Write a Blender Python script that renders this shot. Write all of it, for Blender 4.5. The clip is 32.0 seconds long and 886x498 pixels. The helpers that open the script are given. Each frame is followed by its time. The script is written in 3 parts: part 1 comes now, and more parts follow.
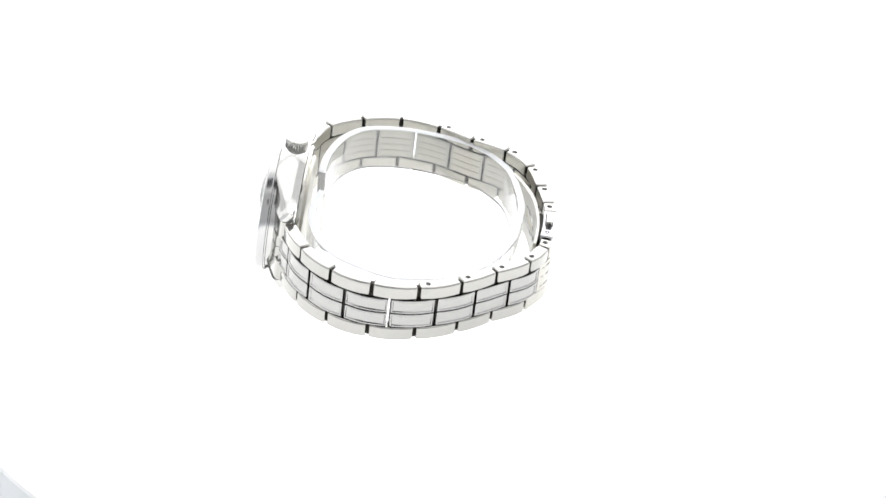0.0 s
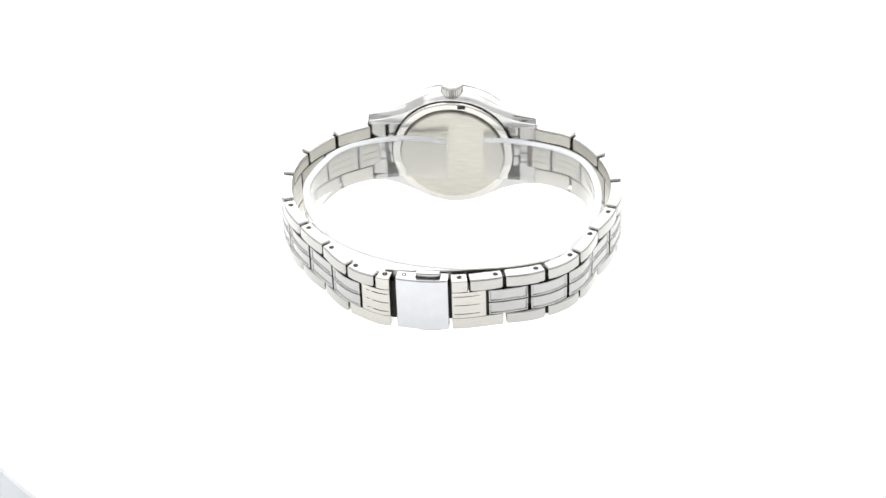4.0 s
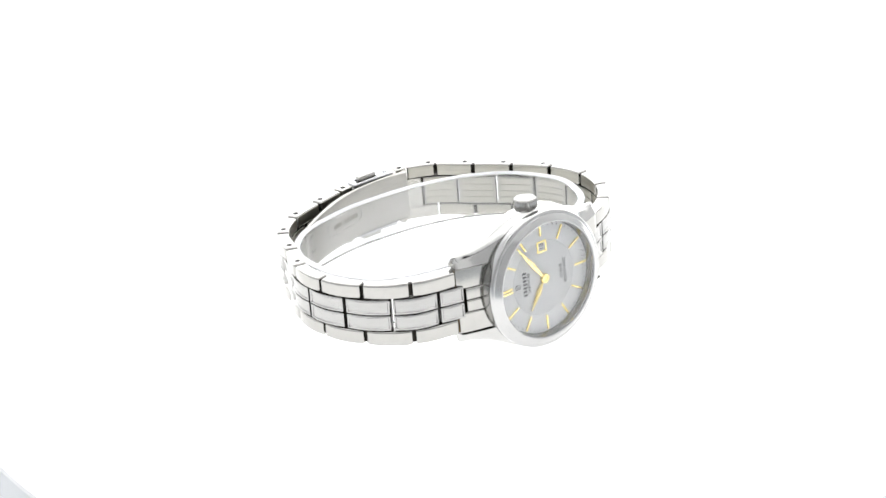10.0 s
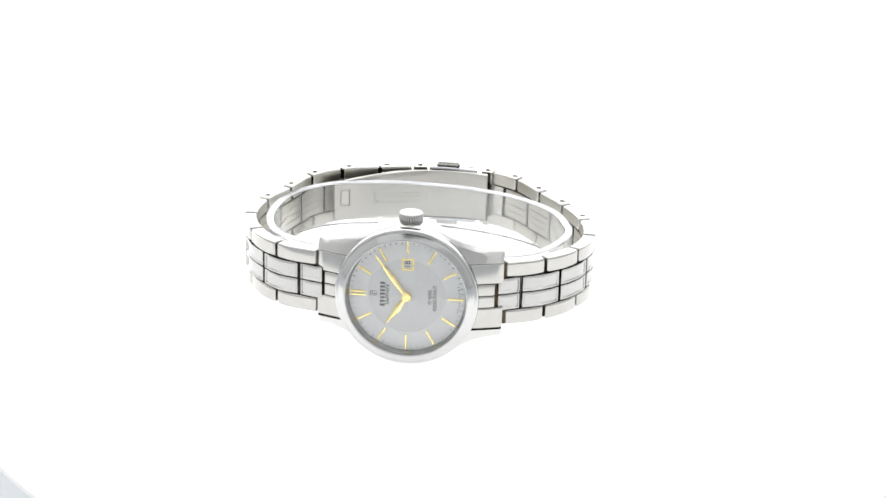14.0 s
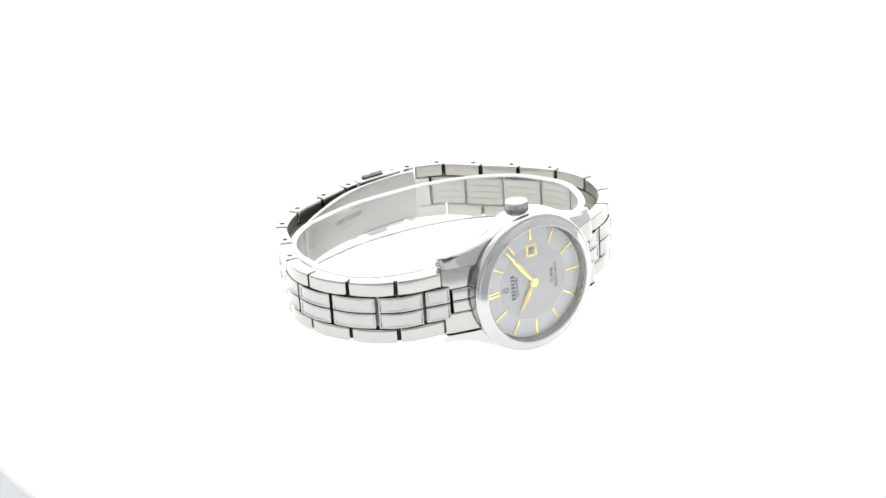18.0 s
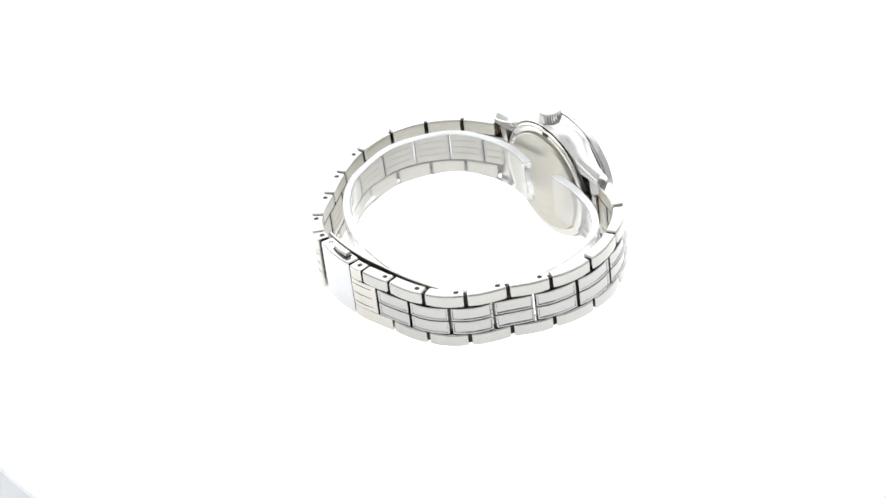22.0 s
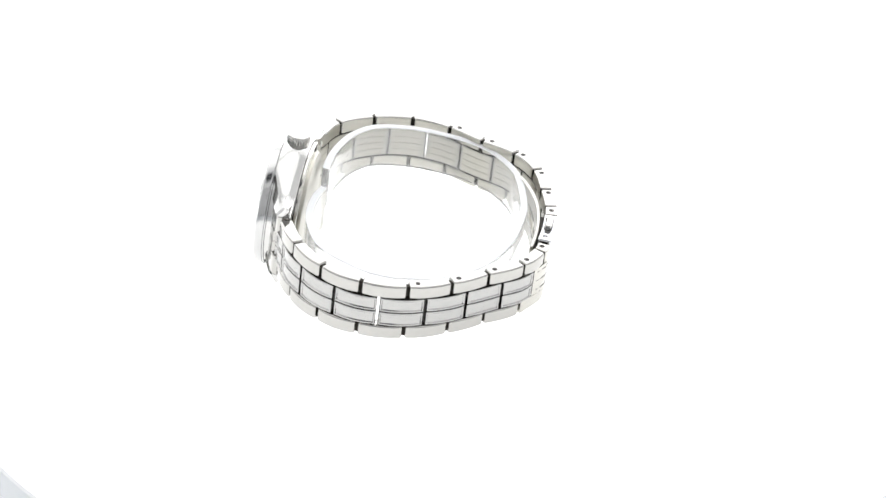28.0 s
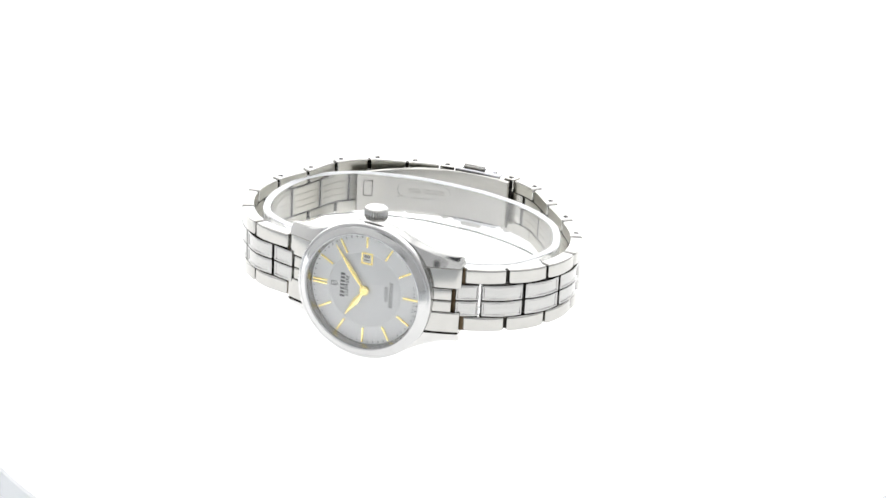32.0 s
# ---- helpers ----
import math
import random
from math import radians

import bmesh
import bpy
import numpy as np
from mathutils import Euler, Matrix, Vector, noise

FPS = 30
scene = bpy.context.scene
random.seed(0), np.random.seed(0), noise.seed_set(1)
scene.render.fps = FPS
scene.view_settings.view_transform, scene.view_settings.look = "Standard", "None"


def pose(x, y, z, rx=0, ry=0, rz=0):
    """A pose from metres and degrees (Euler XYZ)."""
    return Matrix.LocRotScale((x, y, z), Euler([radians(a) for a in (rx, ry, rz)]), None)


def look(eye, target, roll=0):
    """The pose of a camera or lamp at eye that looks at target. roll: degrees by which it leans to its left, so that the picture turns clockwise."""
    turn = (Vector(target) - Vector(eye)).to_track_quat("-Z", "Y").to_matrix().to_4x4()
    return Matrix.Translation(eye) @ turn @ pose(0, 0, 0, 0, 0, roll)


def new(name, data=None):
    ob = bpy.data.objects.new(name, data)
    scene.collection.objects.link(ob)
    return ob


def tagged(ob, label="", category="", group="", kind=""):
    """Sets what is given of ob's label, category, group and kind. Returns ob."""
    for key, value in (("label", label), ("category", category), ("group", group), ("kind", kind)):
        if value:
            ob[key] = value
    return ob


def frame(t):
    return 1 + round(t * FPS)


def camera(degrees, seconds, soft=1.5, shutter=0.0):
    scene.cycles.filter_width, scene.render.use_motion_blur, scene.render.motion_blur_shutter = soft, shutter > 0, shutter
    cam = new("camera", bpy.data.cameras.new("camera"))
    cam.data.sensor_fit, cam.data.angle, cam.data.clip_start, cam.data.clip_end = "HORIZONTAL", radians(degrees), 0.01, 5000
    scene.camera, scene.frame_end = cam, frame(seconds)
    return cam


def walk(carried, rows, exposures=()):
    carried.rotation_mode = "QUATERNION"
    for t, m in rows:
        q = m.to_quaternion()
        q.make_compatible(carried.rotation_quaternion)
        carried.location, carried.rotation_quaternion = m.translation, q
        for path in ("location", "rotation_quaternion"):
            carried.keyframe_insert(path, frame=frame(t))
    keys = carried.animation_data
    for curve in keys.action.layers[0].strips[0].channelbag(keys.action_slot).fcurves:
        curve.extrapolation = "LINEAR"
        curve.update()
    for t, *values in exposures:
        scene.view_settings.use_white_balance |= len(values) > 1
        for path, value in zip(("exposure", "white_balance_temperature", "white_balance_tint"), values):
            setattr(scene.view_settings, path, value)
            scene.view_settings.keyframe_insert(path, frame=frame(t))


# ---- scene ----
# The watch turns on a lit white turntable in an assumed, unseen tent; the camera stands still.
MM = 0.001
EYE = Vector((0.0, -0.400, 0.2378))
PITCH, YAW = radians(30.11), radians(0.19)
cam = camera(22.55, 32.0, soft=1.55)
AIM = EYE + Vector((math.sin(YAW) * math.cos(PITCH), math.cos(YAW) * math.cos(PITCH), -math.sin(PITCH)))
walk(cam, [(0.0, look(EYE, AIM, -0.37)), (32.0, look(EYE, AIM, -0.37))])

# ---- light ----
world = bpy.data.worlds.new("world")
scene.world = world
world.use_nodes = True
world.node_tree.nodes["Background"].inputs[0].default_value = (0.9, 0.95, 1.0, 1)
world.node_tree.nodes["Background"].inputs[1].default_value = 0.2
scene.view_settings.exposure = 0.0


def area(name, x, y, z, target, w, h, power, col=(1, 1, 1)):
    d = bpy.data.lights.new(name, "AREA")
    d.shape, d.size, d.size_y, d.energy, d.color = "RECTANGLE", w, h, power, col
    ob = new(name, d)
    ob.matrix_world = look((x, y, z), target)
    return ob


# Unseen fill lamp, added overhead to brighten the case flanks and bezel.
area("fill_top", 0.0, 0.14, 0.86, (0, 0.139, 0), 1.5, 0.56, 1.8, (1.0, 0.99, 0.97))


# ---- materials ----
def mat(name):
    m = bpy.data.materials.new(name)
    m.use_nodes = True
    return m, m.node_tree, m.node_tree.nodes["Principled BSDF"]


def grain(nt, b, col, var=0.06, scale=(900, 900, 900), rough=0.2, rvar=0.08, bump=0.02, fine=3000):
    """Two scales of variation: broad smudges in colour and roughness, fine grain in the relief."""
    tc = nt.nodes.new("ShaderNodeTexCoord")
    mp = nt.nodes.new("ShaderNodeMapping")
    mp.inputs["Scale"].default_value = scale
    nt.links.new(tc.outputs["Object"], mp.inputs[0])
    n1 = nt.nodes.new("ShaderNodeTexNoise")
    n1.inputs["Scale"].default_value = 1.0
    n1.inputs["Detail"].default_value = 4
    nt.links.new(mp.outputs[0], n1.inputs["Vector"])
    n2 = nt.nodes.new("ShaderNodeTexNoise")
    n2.inputs["Scale"].default_value = fine
    n2.inputs["Detail"].default_value = 2
    nt.links.new(tc.outputs["Object"], n2.inputs["Vector"])
    r = nt.nodes.new("ShaderNodeValToRGB")
    r.color_ramp.elements[0].position, r.color_ramp.elements[1].position = 0.3, 0.7
    r.color_ramp.elements[0].color = (*[c * (1 - var) for c in col], 1)
    r.color_ramp.elements[1].color = (*[min(1, c * (1 + var)) for c in col], 1)
    nt.links.new(n1.outputs["Fac"], r.inputs[0])
    nt.links.new(r.outputs[0], b.inputs["Base Color"])
    mr = nt.nodes.new("ShaderNodeMapRange")
    mr.inputs["To Min"].default_value, mr.inputs["To Max"].default_value = max(0.02, rough - rvar), rough + rvar
    nt.links.new(n1.outputs["Fac"], mr.inputs["Value"])
    nt.links.new(mr.outputs[0], b.inputs["Roughness"])
    if bump:
        bp = nt.nodes.new("ShaderNodeBump")
        bp.inputs["Strength"].default_value = bump
        bp.inputs["Distance"].default_value = 0.0001
        nt.links.new(n2.outputs["Fac"], bp.inputs["Height"])
        nt.links.new(bp.outputs[0], b.inputs["Normal"])


def metal(name, col, rough, var=0.02, bump=0.02, scale=(500, 500, 500)):
    m, nt, b = mat(name)
    b.inputs["Metallic"].default_value = 1.0
    grain(nt, b, col, var, scale, rough, rough * 0.18, bump)
    return m


STEEL = metal("polished_steel", (0.435, 0.43, 0.412), 0.095)
BRUSHED = metal("brushed_steel", (0.415, 0.413, 0.405), 0.20, 0.03, 0.05, (300, 300, 1500))
INNER = metal("satin_steel", (0.485, 0.472, 0.42), 0.32, 0.07, 0.08, (300, 300, 2000))
BEZEL = metal("bezel_steel", (0.52, 0.52, 0.516), 0.15)
PLATE = metal("plate_steel", (0.50, 0.49, 0.455), 0.20, 0.03, 0.05, (300, 300, 1500))
MIRROR = metal("case_steel", (0.54, 0.537, 0.526), 0.13)
RING = metal("ring_steel", (0.62, 0.61, 0.57), 0.14)
COVER = metal("mirror_steel", (0.53, 0.536, 0.552), 0.12)
GOLD = metal("gold", (1.0, 0.83, 0.38), 0.27, 0.04)
BLADE = metal("blade_steel", (0.43, 0.421, 0.395), 0.30, 0.05, 0.06, (300, 300, 1500))
# Near-black colour in place of the shade inside gaps and recesses.
GAP_SHADE = metal("gap_shade_steel", (0.035, 0.032, 0.028), 0.5, 0.15, 0.15)
# Brown brass, darkened to carry the shade of the lug gap.
BRASS = metal("gap_dark_brass", (0.10, 0.072, 0.045), 0.45, 0.3, 0.15)
DARK = metal("dark_steel", (0.05, 0.047, 0.045), 0.5)


def plain(name, col, rough=0.5, var=0.03, scale=(60, 60, 60), bump=0.02):
    m, nt, b = mat(name)
    grain(nt, b, col, var, scale, rough, 0.05, bump)
    return m


INK = plain("grey_print", (0.2, 0.2, 0.21), 0.6)
PALE_INK = plain("pale_print", (0.06, 0.06, 0.065), 0.6)
RIM_LINE = plain("grey_rim_line", (0.42, 0.42, 0.43), 0.4)
DATE_DISC = plain("date_disc", (0.75, 0.75, 0.74), 0.5)


def silver(name, col, waves):
    m, nt, b = mat(name)
    b.inputs["Metallic"].default_value = 0.05
    b.inputs["Specular IOR Level"].default_value = 0.15
    grain(nt, b, col, 0.03, (200, 200, 200), 0.46, 0.04, 0.03)
    if waves:
        tc = nt.nodes.new("ShaderNodeTexCoord")
        wv = nt.nodes.new("ShaderNodeTexWave")
        wv.wave_type, wv.bands_direction = "BANDS", "DIAGONAL"
        wv.inputs["Scale"].default_value = 1500
        wv.inputs["Distortion"].default_value = 1.2
        nt.links.new(tc.outputs["Object"], wv.inputs["Vector"])
        bp = nt.nodes.new("ShaderNodeBump")
        bp.inputs["Strength"].default_value = 0.25
        bp.inputs["Distance"].default_value = 0.0001
        nt.links.new(wv.outputs["Fac"], bp.inputs["Height"])
        nt.links.new(bp.outputs[0], b.inputs["Normal"])
    return m


DIAL = silver("silver_dial", (0.85, 0.86, 0.862), False)
DIAL_MID = silver("silver_dial_guilloche", (0.77, 0.78, 0.782), True)


def clear(name, rough, ior, tint=(1, 1, 1)):
    m, nt, b = mat(name)
    b.inputs["Base Color"].default_value = (*tint, 1)
    b.inputs["Roughness"].default_value = rough
    b.inputs["IOR"].default_value = ior
    b.inputs["Transmission Weight"].default_value = 1.0
    return m


CRYSTAL = clear("crystal", 0.0, 1.28)
ACRYLIC = clear("clear_acrylic", 0.025, 1.12, (0.99, 0.995, 1.0))
_nt = ACRYLIC.node_tree
_b = _nt.nodes["Principled BSDF"]
_b.inputs["Coat Weight"].default_value, _b.inputs["Coat IOR"].default_value = 1.0, 1.49
_b.inputs["Coat Roughness"].default_value = 0.06
_mix, _haze = _nt.nodes.new("ShaderNodeMixShader"), _nt.nodes.new("ShaderNodeBsdfTranslucent")
_haze.inputs["Color"].default_value = (0.98, 0.985, 0.99, 1)
_mix.inputs[0].default_value = 0.13
_nt.links.new(_nt.nodes["Principled BSDF"].outputs[0], _mix.inputs[1])
_nt.links.new(_haze.outputs[0], _mix.inputs[2])
_nt.links.new(_mix.outputs[0], _nt.nodes["Material Output"].inputs[0])


SAWN, _nt, _b = mat("sawn_acrylic")
grain(_nt, _b, (0.92, 0.93, 0.95), 0.03, (400, 400, 400), 0.35, 0.06, 0.05)
_b.inputs["Transmission Weight"].default_value = 0.35
_b.inputs["IOR"].default_value = 1.25


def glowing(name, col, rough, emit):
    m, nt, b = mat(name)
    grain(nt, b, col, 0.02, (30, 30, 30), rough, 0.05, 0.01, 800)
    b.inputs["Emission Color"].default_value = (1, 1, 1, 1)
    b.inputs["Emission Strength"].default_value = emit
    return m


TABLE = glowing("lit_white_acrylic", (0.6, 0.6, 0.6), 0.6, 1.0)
# Emission in place of lamps on the sweep, strong enough to whiten steel tops.
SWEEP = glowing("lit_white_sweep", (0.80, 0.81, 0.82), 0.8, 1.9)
# Unseen panels with an added glow, set by the steel's reflections.
GLOW_TOP = glowing("glow_top_panel", (0.45, 0.45, 0.45), 0.9, 0.60)
GLOW_BACK = glowing("glow_back_panel", (0.6, 0.6, 0.6), 0.9, 1.0)
GLOW_SIDE = glowing("glow_side_panel", (0.5, 0.5, 0.5), 0.9, 0.26)
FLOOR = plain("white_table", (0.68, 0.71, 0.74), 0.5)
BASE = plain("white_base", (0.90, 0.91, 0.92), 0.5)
# The unseen front panel has a weak added glow too.
GLOW_FRONT = glowing("glow_front_panel", (0.46, 0.46, 0.465), 0.9, 0.12)
# Colour of the unseen dark shapes added for the steel to reflect.
REFLECT_DARK = plain("reflect_dark", (0.06, 0.06, 0.065), 0.9)


# ---- mesh helpers ----
def link_mesh(name, bm, material, smooth=35):
    me = bpy.data.meshes.new(name)
    bmesh.ops.recalc_face_normals(bm, faces=bm.faces)
    for f in bm.faces:
        f.smooth = True
    bm.to_mesh(me)
    bm.free()
    me.materials.append(material)
    weigh_normals(me, math.cos(radians(smooth)))
    return me


def weigh_normals(me, limit):
    """Normals weighted by face area, so that flat faces stay flat beside their rounded edges."""
    faces = [(p.normal.copy(), p.area) for p in me.polygons]
    touch = [[] for _ in me.vertices]
    for p in me.polygons:
        for v in p.vertices:
            touch[v].append(p.index)
    out = []
    for p in me.polygons:
        n0 = faces[p.index][0]
        for v in p.vertices:
            n = Vector((0, 0, 0))
            for g in touch[v]:
                if faces[g][0].dot(n0) > limit:
                    n += faces[g][0] * (faces[g][1] * 1e6)
            out.append(n.normalized() if n.length > 1e-12 else n0)
    me.normals_split_custom_set(out)


def part(name, bm, material, parent, label="", smooth=35):
    ob = new(name, link_mesh(name, bm, material, smooth))
    ob.parent = parent
    if label:
        ob["label"] = label
    return ob


def prism(bm, outline, w0, w1, bevel=0.0, segs=2):
    """An outline in (u, v) carried from w0 to w1, all in mm, with rounded edges."""
    lo = [bm.verts.new((u * MM, v * MM, (w0(v) if callable(w0) else w0) * MM)) for u, v in outline]
    hi = [bm.verts.new((u * MM, v * MM, (w1(v) if callable(w1) else w1) * MM)) for u, v in outline]
    n = len(outline)
    fs = [bm.faces.new(lo[::-1]), bm.faces.new(hi)]
    fs += [bm.faces.new((lo[i], lo[(i + 1) % n], hi[(i + 1) % n], hi[i])) for i in range(n)]
    bmesh.ops.recalc_face_normals(bm, faces=fs)
    if bevel:
        es = {e for f in fs for e in f.edges if e.calc_face_angle(0) > radians(30)}
        bmesh.ops.bevel(bm, geom=list(es), offset=bevel * MM, segments=segs, profile=0.5, affect="EDGES", clamp_overlap=True)
    return fs


def lathe(bm, profile, m, n=96, closed=False):
    """A profile of (radius, height) in mm turned round the z axis, then placed by m."""
    rings = []
    for r, h in profile:
        if r < 1e-6:
            rings.append([bm.verts.new(m @ Vector((0, 0, h * MM)))])
        else:
            rings.append([bm.verts.new(m @ Vector((r * MM * math.cos(k * math.tau / n), r * MM * math.sin(k * math.tau / n), h * MM))) for k in range(n)])
    pairs = list(zip(rings, rings[1:])) + ([(rings[-1], rings[0])] if closed else [])
    for a, b in pairs:
        for k in range(n):
            j = (k + 1) % n
            q = [a[k], a[j], b[j], b[k]] if len(a) > 1 and len(b) > 1 else ([a[0], b[j], b[k]] if len(a) == 1 else [a[k], a[j], b[0]])
            bm.faces.new(q)


def box(bm, m, sx, sy, sz, bevel=0.0, segs=2):
    vs = [bm.verts.new(m @ Vector((x * sx * MM / 2, y * sy * MM / 2, z * sz * MM / 2))) for x in (-1, 1) for y in (-1, 1) for z in (-1, 1)]
    fs = [bm.faces.new([vs[i] for i in q]) for q in ((0, 1, 3, 2), (4, 6, 7, 5), (0, 4, 5, 1), (2, 3, 7, 6), (0, 2, 6, 4), (1, 5, 7, 3))]
    if bevel:
        bmesh.ops.bevel(bm, geom=list({e for f in fs for e in f.edges}), offset=bevel * MM, segments=segs, profile=0.5, affect="EDGES", clamp_overlap=True)


def frame_at(u, v, w):
    return Matrix.Translation((u * MM, v * MM, w * MM))


# ---- the studio ----
def studio():
    bm = bmesh.new()
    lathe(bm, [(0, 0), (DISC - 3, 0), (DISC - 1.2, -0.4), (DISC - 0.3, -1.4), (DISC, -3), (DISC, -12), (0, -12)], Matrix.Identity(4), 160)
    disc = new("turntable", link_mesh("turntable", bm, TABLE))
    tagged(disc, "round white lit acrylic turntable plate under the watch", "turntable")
    bm = bmesh.new()
    lathe(bm, [(DISC + 0.02, -2.9), (DISC + 0.5, -3.4), (DISC + 0.5, -11.0), (DISC + 0.02, -11.5)], Matrix.Identity(4), 160, True)
    part("rim", bm, BASE, disc, "pale rim band of the plate")
    bm = bmesh.new()
    lathe(bm, [(0, -12.05), (DISC - 14, -12.05), (DISC - 14, -40), (0, -40)], Matrix.Identity(4), 96)
    part("motor_drum", bm, BASE, disc, "white round motor drum")
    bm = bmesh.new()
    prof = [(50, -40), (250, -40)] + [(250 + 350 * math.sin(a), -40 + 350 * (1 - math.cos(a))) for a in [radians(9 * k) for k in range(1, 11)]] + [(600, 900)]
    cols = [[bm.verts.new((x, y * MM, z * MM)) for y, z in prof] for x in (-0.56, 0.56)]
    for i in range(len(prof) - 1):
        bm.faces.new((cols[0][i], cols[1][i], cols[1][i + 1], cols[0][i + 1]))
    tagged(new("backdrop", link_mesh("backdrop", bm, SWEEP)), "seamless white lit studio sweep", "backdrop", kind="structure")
    # Unseen panels all round, added to light the watch and fill its reflections.
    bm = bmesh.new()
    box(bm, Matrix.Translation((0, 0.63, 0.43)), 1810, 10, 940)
    tagged(new("glow_north", link_mesh("glow_north", bm, GLOW_BACK)), "unseen glowing back panel added to light the watch", "wall", kind="structure")
    bm = bmesh.new()
    box(bm, Matrix.Translation((0, -0.14, -0.052)), 1800, 1530, 10)
    tagged(new("floor", link_mesh("floor", bm, FLOOR)), "pale white table top of the light tent", "floor", kind="structure")
    for name, x in (("glow_west", -0.9), ("glow_east", 0.9)):
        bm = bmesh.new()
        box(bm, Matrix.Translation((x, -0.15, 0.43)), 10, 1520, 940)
        tagged(new(name, link_mesh(name, bm, GLOW_SIDE)), "unseen glowing side panel added to light the watch", "wall", kind="structure")
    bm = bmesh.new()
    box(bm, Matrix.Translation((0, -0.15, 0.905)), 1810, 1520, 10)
    tagged(new("ceiling", link_mesh("ceiling", bm, GLOW_TOP)), "unseen glowing top panel added to light the watch", "ceiling", kind="structure")
    # Unseen dark card, added so that rounded steel edges reflect a dark line.
    bm = bmesh.new()
    box(bm, Matrix.Translation((0, -0.47, 0.888)), 560, 300, 10)
    tagged(new("dark_card", link_mesh("dark_card", bm, REFLECT_DARK)), "unseen dark card added overhead for dark edge reflections", "ceiling", kind="structure")
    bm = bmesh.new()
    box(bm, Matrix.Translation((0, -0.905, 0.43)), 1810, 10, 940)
    tagged(new("glow_south", link_mesh("glow_south", bm, GLOW_FRONT)), "unseen dim glowing front panel added for grey reflections", "wall", kind="structure")
    # Unseen dark disc behind the camera, added as its dark reflection in the steel.
    bm = bmesh.new()
    back = (EYE - AIM).normalized()
    lathe(bm, [(0, 0), (45, 0), (45, 30), (0, 30)], Matrix.Translation(EYE + back * 0.09) @ back.to_track_quat("Z", "Y").to_matrix().to_4x4(), 48)
    tagged(new("camera_dark", link_mesh("camera_dark", bm, REFLECT_DARK)), "unseen dark disc added behind the camera for dark reflections", "lens port", kind="structure")
    return disc


DISC = 106.8
turntable = studio()

# ---- the wrist watch: u towards six o'clock, v from the dial to the clasp, w towards the crown, in mm ----
watch = new("wristwatch")
tagged(watch, "steel wristwatch with silver dial and gold pointers on its side", "watch")
T = 1.2
FACE = 1.4
RIGHT = [(18.3, -28.98), (25.8, -25.2), (31.6, -19.2), (34.4, -11.4), (33.5, -2.6), (29.5, 5.4), (24.4, 12.1), (19.2, 18.7), (13.6, 22.2)]
LEFT = [(-18.0, -27.7), (-25.8, -24.5), (-31.5, -17.4), (-34.2, -8.8), (-33.0, -0.1), (-29.2, 7.4), (-25.6, 14.9), (-19.4, 19.9), (-11.3, 22.1), (-4.3, 23.5)]
RIGHT_END = [(19.2, 18.7), (13.6, 22.2), (10.9, 22.9)]
LEFT_END = [(-11.3, 22.1), (-4.3, 23.5), (-0.95, 23.8)]


def between(v, rows):
    for (v0, a), (v1, b) in zip(rows, rows[1:]):
        if v <= v1:
            return a + (b - a) * max(0.0, (v - v0) / (v1 - v0))
    return rows[-1][1]


def level(share, lift=0.0):
    """Height across the tapering band: share 0 at its upper edge, 1 at its lower edge."""
    def at(v):
        top = between(v, [(-31, 1.8), (-26, 1.5), (-19, 1.0), (-10, 0.6), (-2, 0.25), (5, 0.0)])
        wide = between(v, [(-31, 13.2), (-26, 13.2), (-19, 12.8), (-10, 12.4), (0, 12.1), (24, 12.0)])
        return top - share * wide + lift
    return at


UP, DOWN = 0.235, 0.765


def strip(path, a, b, inner, outer, bow=0.22, centre=(0.0, -3.0), n=5):
    """The outline in (u, v) of the band from a to b, counted in joints along the path, with a bowed outer face."""
    def at(s):
        i = max(0, min(len(path) - 2, int(math.floor(s))))
        p = [Vector(path[max(0, min(len(path) - 1, i + k))]) for k in (-1, 0, 1, 2)]
        f = s - i
        if i == 0:
            p[0] = 2 * p[1] - p[2]
        if i == len(path) - 2:
            p[3] = 2 * p[2] - p[1]
        pos = 0.5 * ((2 * p[1]) + (p[2] - p[0]) * f + (2 * p[0] - 5 * p[1] + 4 * p[2] - p[3]) * f * f + (3 * p[1] - p[0] - 3 * p[2] + p[3]) * f ** 3)
        tan = 0.5 * ((p[2] - p[0]) + 2 * (2 * p[0] - 5 * p[1] + 4 * p[2] - p[3]) * f + 3 * (3 * p[1] - p[0] - 3 * p[2] + p[3]) * f * f)
        nor = Vector((tan.y, -tan.x)).normalized()
        if nor.dot(pos - Vector(centre)) < 0:
            nor = -nor
        return pos, nor
    ss = [a + (b - a) * k / (n - 1) for k in range(n)]
    out, inn = [], []
    for k, s in enumerate(ss):
        pos, nor = at(s)
        rise = bow * (1 - (2 * k / (n - 1) - 1) ** 2)
        out.append(tuple(pos + nor * (outer + rise)))
        inn.append(tuple(pos - nor * inner))
    return out + inn[::-1]


